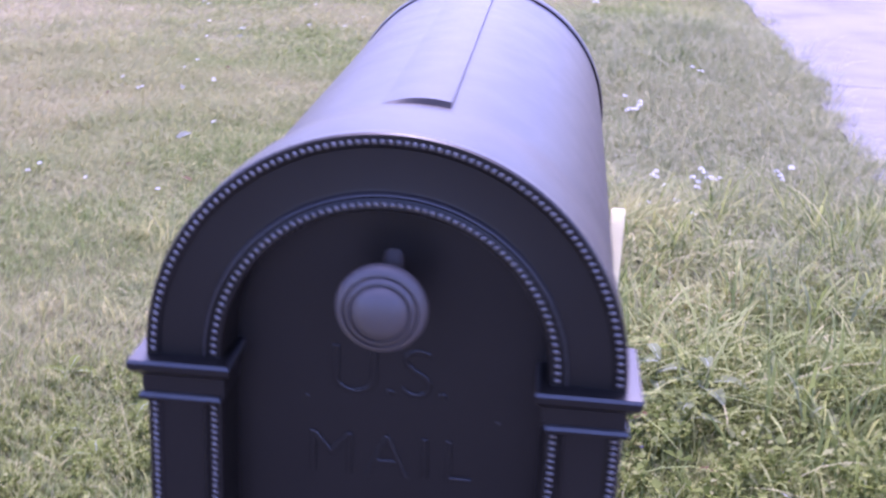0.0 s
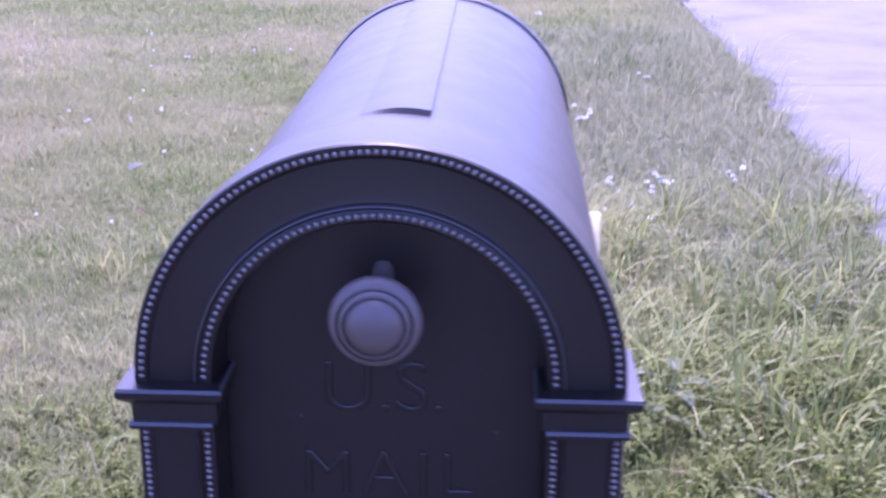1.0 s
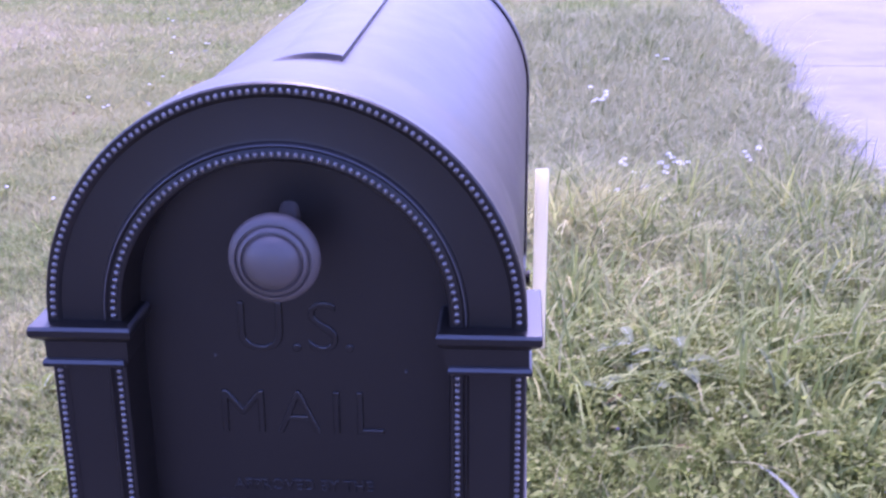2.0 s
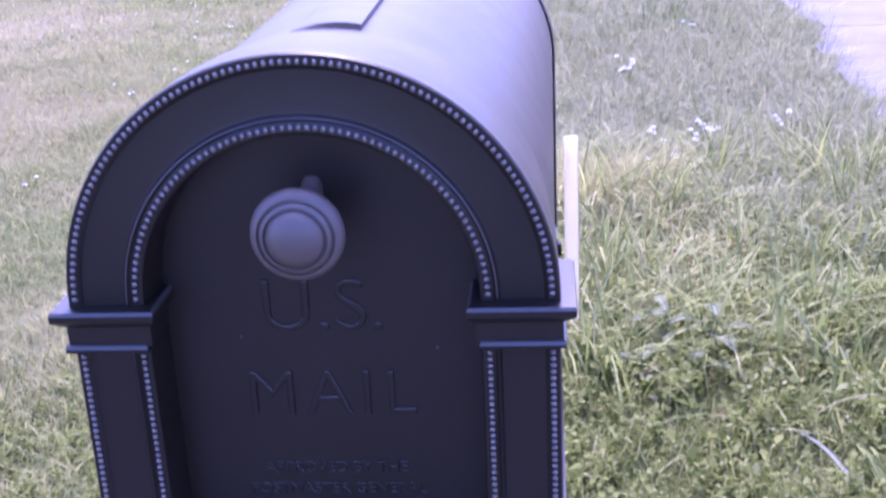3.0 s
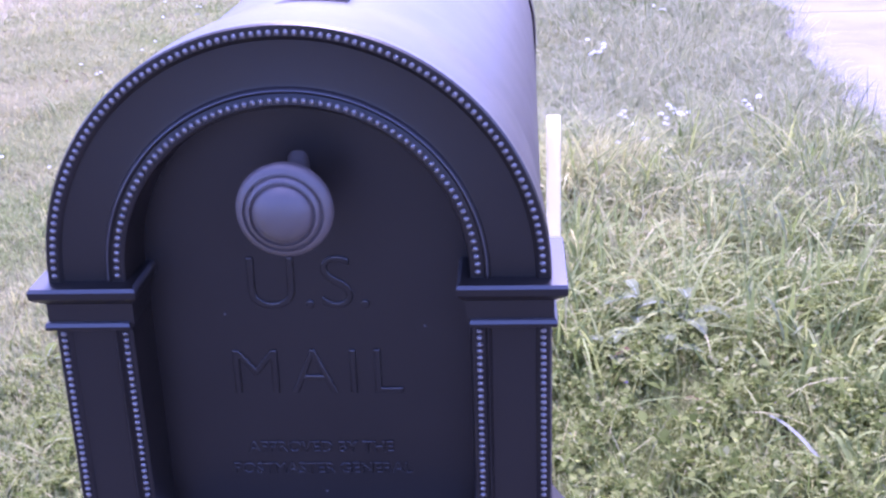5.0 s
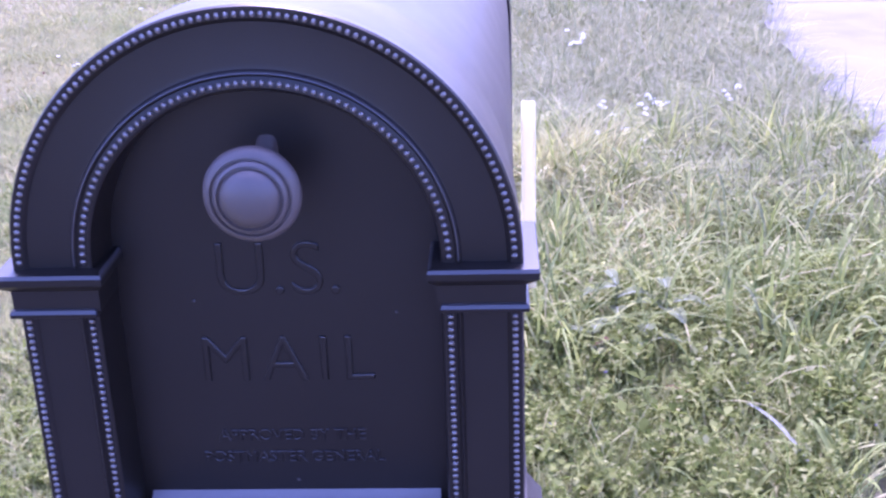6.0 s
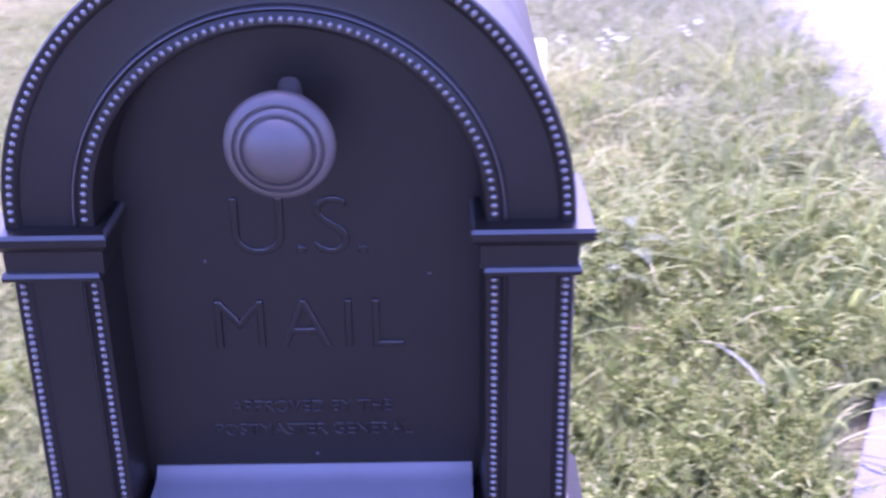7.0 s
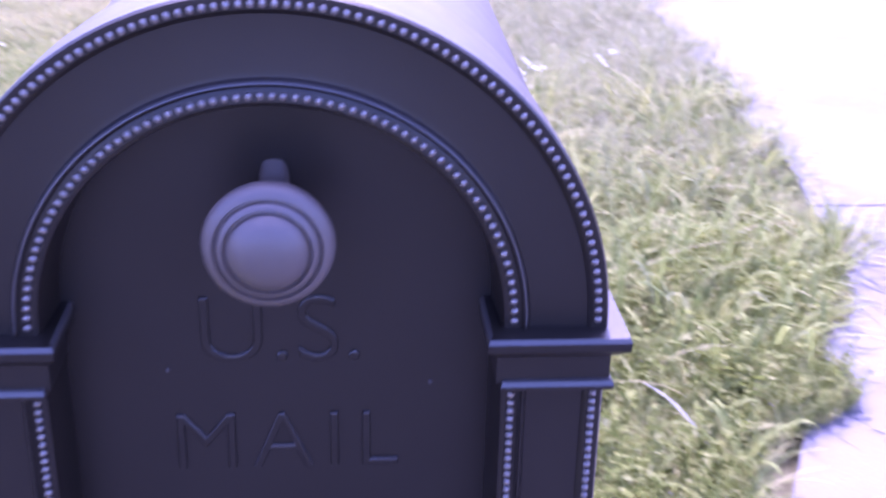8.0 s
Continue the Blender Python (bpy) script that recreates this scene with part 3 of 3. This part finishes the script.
clover("clover", 7000, 0.1, 1.2, 1.25, 2.6, 0.0065, 0.045, None)
clover("clover", 6500, -1.5, -0.15, 1.3, 2.4, 0.008, 0.05)
clover("clover", 6000, -1.5, -0.15, 1.3, 2.3, 0.007, 0.04, None)
clover("clover", 800, -1.5, -0.15, 1.3, 2.4, 0.011, 0.06)
clover("clover", 6000, 0.2, 1.6, 2.7, 4.5, 0.008, 0.08)


def leaf_mesh(length, width, curl, lobes=0.0, steps=10, droop=1.15):
    """A blade-shaped leaf along +x that rises and bends over, slightly folded on its midrib."""
    bm = bmesh.new()
    rows = []
    for i in range(steps + 1):
        u = i / steps
        w = width * 0.5 * math.sin(math.pi * min(1, 0.06 + 0.94 * u) ** 0.85) ** 0.8 * (1 + lobes * math.sin(u * 23))
        w = max(w, 0.0008)
        x, z = length * (u - 0.18 * curl * u * u), length * curl * (1.1 * u - droop * u * u)
        rows.append([bm.verts.new((x, s * w, z + abs(s) * w * 0.28)) for s in (-1, -0.5, 0, 0.5, 1)])
    for a, b2 in zip(rows, rows[1:]):
        for i in range(4):
            bm.faces.new((a[i], a[i + 1], b2[i + 1], b2[i]))
    return bm


def rib_mesh(length, curl, thick, steps=10):
    bm = bmesh.new()
    rows = []
    for i in range(steps + 1):
        u = 0.94 * i / steps
        x, z = length * (u - 0.18 * curl * u * u), length * curl * (1.1 * u - 1.15 * u * u)
        w = thick * (1 - 0.7 * u)
        rows.append([bm.verts.new((x, w, z)), bm.verts.new((x, 0, z + w * 0.9)), bm.verts.new((x, -w, z)), bm.verts.new((x, 0, z - w * 0.6))])
    for a, b2 in zip(rows, rows[1:]):
        for i in range(4):
            bm.faces.new((a[i], a[(i + 1) % 4], b2[(i + 1) % 4], b2[i]))
    return bm


def weed(x, y, leaves, label, lift=0.0, mat=WEED, group="broad-leaved weeds"):
    """Leaves on a short stalk: (turn, length, width, curl) for each leaf."""
    w = new("weed_plant")
    tagged(w, label, "weed", group)
    w.location = (x, y, float(ground_height(x, y)))
    bm = bmesh.new()
    bmesh.ops.create_cone(bm, segments=7, radius1=0.004, radius2=0.0025, depth=lift + 0.02, cap_ends=True, matrix=Matrix.Translation((0, 0, lift / 2 - 0.008)))
    part("stalk", bm, mat, w)
    for turn, length, width, curl in leaves:
        lf = part("leaf", leaf_mesh(length, width, curl, 0.12), mat, w, smooth=True)
        lf.rotation_euler = (0, radians(-10 + (turn * 7) % 25), radians(turn))
        lf.location.z = lift * (0.75 + 0.25 * math.sin(turn))
        part("midrib", rib_mesh(length, curl, width * 0.034), RIB_SHEEN, lf, "midrib with a pale painted sheen", smooth=True)
    return w


def rosette(count, size, seed):
    r = random.Random(seed)
    return [(360 * i / count + r.uniform(-25, 25), size * r.uniform(0.7, 1.15), size * r.uniform(0.26, 0.4), r.uniform(0.25, 0.75)) for i in range(count)]


W = "broad-leaved grey-green weed with pale midribs in the grass"
weed(0.57, 2.47, rosette(4, 0.14, 3), W, 0.14)
weed(0.44, 2.51, rosette(4, 0.12, 5), W, 0.135)
weed(0.49, 2.31, rosette(4, 0.12, 8), W, 0.10)
weed(0.36, 2.32, rosette(4, 0.11, 9), W, 0.095)
LW = "broad-leaved yellow-green weed low in the lawn"
weed(-1.18, 2.42, rosette(4, 0.10, 11), LW, 0.03, SPRIG)
weed(-0.90, 2.26, rosette(4, 0.10, 13), LW, 0.03, SPRIG)
weed(-0.94, 1.97, rosette(4, 0.09, 15), LW, 0.03, SPRIG)
weed(-1.09, 2.10, rosette(4, 0.09, 17), LW, 0.02, SPRIG)


def arching_tuft(x, y, leaves, label, mat=TALL):
    w = new("grass_tuft")
    tagged(w, label, "grass tuft", "tufts of wide grass")
    w.location = (x, y, float(ground_height(x, y)))
    for turn, length, width, curl in leaves:
        lf = part("leaf", leaf_mesh(length, width, curl, 0.0, 12, 0.72), mat, w, smooth=True)
        lf.rotation_euler = (0, 0, radians(turn))
    return w


def fan(count, size, seed):
    r = random.Random(seed)
    return [(r.uniform(0, 360), size * r.uniform(0.6, 1.2), r.uniform(0.009, 0.015), r.uniform(0.8, 1.9)) for _ in range(count)]


F = "tuft of wide arching green grass blades"
for i, (x, y, c, s) in enumerate([(0.92, 2.05, 9, 0.2), (0.84, 2.5, 9, 0.24), (1.02, 2.45, 9, 0.25), (0.72, 2.75, 8, 0.22), (1.1, 2.8, 10, 0.25), (0.5, 2.85, 8, 0.2),
                                  (1.3, 3.1, 10, 0.25), (0.9, 3.2, 9, 0.22), (0.78, 1.82, 6, 0.16), (0.62, 1.62, 6, 0.14), (0.84, 1.7, 8, 0.18), (1.2, 2.3, 8, 0.2), (1.45, 3.5, 9, 0.24), (0.3, 2.75, 8, 0.2), (0.26, 2.95, 9, 0.24), (0.36, 2.9, 9, 0.22), (0.44, 3.05, 8, 0.22), (1.05, 2.15, 9, 0.25), (0.95, 2.3, 8, 0.24), (1.18, 2.55, 9, 0.26)]):
    arching_tuft(x, y, fan(c, s, 40 + i), F)


def bent_blade(p0, p1, width, rise, mat, label):
    """One wide grass blade that rises at p0 and bends over to p1."""
    p0, p1 = Vector(p0), Vector(p1)
    side = (p1 - p0).cross(Vector((0, 0, 1)))
    side = side.normalized() if side.length > 0.02 else Vector((1, 0.3, 0)).normalized()
    bm = bmesh.new()
    rows = []
    for i in range(15):
        u = i / 14
        c = p0.lerp(p1, u) + Vector((0, 0, rise * 4 * u * (1 - u)))
        w = width * 0.5 * (1 - u ** 2.2) ** 0.7 * (0.55 + 0.9 * u * (1.3 - u)) + 0.0004
        rows.append([bm.verts.new(c - side * w), bm.verts.new(c - Vector((0, 0, w * 0.35))), bm.verts.new(c + side * w)])
    for a, b2 in zip(rows, rows[1:]):
        for i in range(2):
            bm.faces.new((a[i], a[i + 1], b2[i + 1], b2[i]))
    ob = part("wild_grass", bm, mat, smooth=True)
    return tagged(ob, label, "grass", "single wide grass blades")


bent_blade((0.685, 1.95, 0.09), (0.80, 1.66, 0.03), 0.012, 0.035, BLEACHED, "pale bleached wide grass blade bent over the weeds")
bent_blade((0.40, 1.74, 0.0), (0.54, 1.63, 0.05), 0.011, 0.06, TALL, "pale green grass blade arching over the clover")
bent_blade((0.775, 2.06, 0.0), (0.81, 2.13, 0.22), 0.012, 0.01, TALL, "upright yellow-green grass blade")
bent_blade((0.79, 2.04, 0.0), (0.90, 2.08, 0.15), 0.010, 0.02, TALL, "upright yellow-green grass blade")
bent_blade((0.70, 2.42, 0.0), (0.88, 2.37, 0.08), 0.011, 0.05, TALL, "pale wide grass blade arching over the weeds")
bent_blade((0.98, 3.12, 0.0), (1.10, 3.02, 0.17), 0.010, 0.06, TALL, "tall grass blade with a pale drooping tip")
bent_blade((1.06, 3.12, 0.0), (1.18, 3.00, 0.16), 0.010, 0.06, TALL, "tall grass blade with a pale drooping tip")
bent_blade((0.86, 2.62, 0.0), (1.00, 2.55, 0.14), 0.012, 0.08, TALL, "tall arching green grass blade")
bent_blade((0.26, 2.98, 0.0), (0.34, 3.02, 0.2), 0.012, 0.02, TALL, "upright bright green grass blade")
bent_blade((0.30, 2.95, 0.0), (0.22, 2.98, 0.18), 0.012, 0.02, TALL, "upright bright green grass blade")
bent_blade((1.02, 2.30, 0.0), (1.15, 2.22, 0.11), 0.013, 0.08, TALL, "tall arching green grass blade")
bent_blade((0.62, 1.60, 0.0), (0.66, 1.52, 0.14), 0.010, 0.02, TALL, "upright yellow-green grass blade")

rb = random.Random(17)
for _ in range(26):
    x, y, h = rb.uniform(0.7, 1.15), rb.uniform(1.85, 2.7), rb.uniform(0.16, 0.29)
    if x < drive_edge(y) - 0.05:
        bent_blade((x, y, 0.0), (x + rb.uniform(-0.05, 0.10), y + rb.uniform(-0.05, 0.06), h), rb.uniform(0.011, 0.016), rb.uniform(0.005, 0.03), TALL, "upright wide yellow-green grass blade")
for _ in range(14):
    x, y, h = rb.uniform(0.22, 0.52), rb.uniform(2.75, 3.2), rb.uniform(0.14, 0.24)
    bent_blade((x, y, 0.0), (x + rb.uniform(-0.07, 0.07), y + rb.uniform(-0.05, 0.05), h), rb.uniform(0.011, 0.015), rb.uniform(0.005, 0.03), TALL, "upright wide yellow-green grass blade")

ra = random.Random(31)
for _ in range(40):
    x, y = ra.uniform(0.75, 1.3), ra.uniform(2.05, 3.3)
    turn, reach = ra.uniform(0, 6.28), ra.uniform(0.06, 0.19)
    bent_blade((x, y, 0.0), (x + reach * math.cos(turn), y + reach * math.sin(turn) * 0.7, ra.uniform(0.08, 0.21)), ra.uniform(0.009, 0.015), ra.uniform(0.04, 0.11),
               ra.choice((GREY, TALL, GREY)), "long pale grass blade arching over the weeds")


def flower(x, y, heads, height, label, petal=PETAL, size=0.012):
    """Thin stems with small round clusters of petals on top."""
    w = new("wildflower")
    tagged(w, label, "flower", "white wildflowers" if petal is PETAL else "violet wildflowers")
    w.location = (x, y, float(ground_height(x, y)))
    r = random.Random(int(1000 * x + 77 * y))
    for i in range(heads):
        hx, hy, hz = r.uniform(-0.04, 0.04) * heads ** 0.5 / 2, r.uniform(-0.03, 0.03), height * r.uniform(0.6, 1.15)
        bm = bmesh.new()
        rows = []
        for k in range(5):
            u = k / 4
            c = Vector((hx * u ** 1.5, hy * u, hz * u))
            rows.append([bm.verts.new(c + Vector((0.0012 * math.cos(a), 0.0012 * math.sin(a), 0))) for a in (0, 2.1, 4.2)])
        for a, b2 in zip(rows, rows[1:]):
            for j in range(3):
                bm.faces.new((a[j], a[(j + 1) % 3], b2[(j + 1) % 3], b2[j]))
        st = part("stem", bm, TALL, w)
        bm = bmesh.new()
        for k in range(34):
            d = Vector((r.gauss(0, 1), r.gauss(0, 1), abs(r.gauss(0, 0.8)))).normalized()
            t = d.orthogonal().normalized()
            u = d.cross(t)
            c = Vector((hx, hy, hz))
            s = size * r.uniform(0.7, 1.15)
            q = [c + d * s * 0.25 - t * s * 0.12, c + d * s * 0.8 - t * s * 0.34 + u * s * 0.1, c + d * s * 1.1, c + d * s * 0.8 + t * s * 0.34 - u * s * 0.1]
            bm.faces.new([bm.verts.new(p) for p in q])
        part("flower_head", bm, petal, st, "small white blossom cluster" if petal is PETAL else "small violet blossom")
    return w


FL = "small white wildflowers on thin stems in the grass"
for x, y, c, h in [(0.547, 5.67, 9, 0.19), (0.761, 4.49, 7, 0.15), (1.153, 4.72, 5, 0.11), (0.60, 4.55, 4, 0.12), (0.66, 4.3, 2, 0.1), (0.72, 4.12, 2, 0.09), (0.83, 4.55, 2, 0.15), (0.50, 4.2, 2, 0.09), (1.0, 7.0, 3, 0.12), (0.42, 9.4, 3, 0.12)]:
    flower(x, y, c, h, FL)
rr = random.Random(5)
for _ in range(14):
    flower(rr.uniform(0.2, 1.0), rr.uniform(1.55, 2.2), 1, rr.uniform(0.04, 0.08), "tiny violet wildflower in the clover", PURPLE, 0.005)
for _ in range(26):
    x, y = rr.uniform(-3.0, -0.2), rr.uniform(3.2, 9.0)
    flower(x, y, rr.choice((1, 1, 2)), rr.uniform(0.04, 0.08), "tiny white blossom in the dry lawn", PETAL, 0.009)


def litter(x, y, z, length, width, turn, tilt, mat, label):
    lf = part("fallen_leaf", leaf_mesh(length, width, 0.3, 0.1), mat, smooth=True)
    lf.matrix_world = pose(x, y, float(ground_height(x, y)) + z, tilt, -8, turn)
    return tagged(lf, label, "leaf", "fallen leaves")


litter(0.51, 2.05, 0.075, 0.07, 0.018, -40, 15, DEAD, "reddish brown dead leaf lying in the clover")
litter(0.36, 2.27, 0.075, 0.07, 0.03, 20, -10, DEAD, "reddish brown dead leaf lying in the clover")
litter(-1.57, 4.72, 0.04, 0.085, 0.032, 50, 25, BLEACHED, "bleached pale dead leaf on the lawn")
litter(-1.85, 5.75, 0.04, 0.08, 0.03, 120, 30, BLEACHED, "bleached pale dead leaf on the lawn")
for _ in range(24):
    litter(rr.uniform(-3, -0.2), rr.uniform(2.6, 8.5), 0.035, rr.uniform(0.03, 0.06), rr.uniform(0.012, 0.025), rr.uniform(0, 360), rr.uniform(-30, 30), rr.choice((BLEACHED, DEAD, BLEACHED)), "small dry dead leaf on the lawn")

# ---- rows of beads on the mailbox front ----
bead_mesh = bpy.data.meshes.new("bead")
bm = bmesh.new()
bmesh.ops.create_uvsphere(bm, u_segments=8, v_segments=6, radius=0.0013, matrix=Matrix.Diagonal((1.3, 1.0, 1.0, 1)))
bm.to_mesh(bead_mesh)
bm.free()
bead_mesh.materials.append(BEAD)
for p in bead_mesh.polygons:
    p.use_smooth = True


def bead_at(x, z, turn=0.0):
    ob = new("bead", bead_mesh)
    ob.parent = front
    ob.location, ob.rotation_euler = (x, -0.0005, z), (0, turn, 0)


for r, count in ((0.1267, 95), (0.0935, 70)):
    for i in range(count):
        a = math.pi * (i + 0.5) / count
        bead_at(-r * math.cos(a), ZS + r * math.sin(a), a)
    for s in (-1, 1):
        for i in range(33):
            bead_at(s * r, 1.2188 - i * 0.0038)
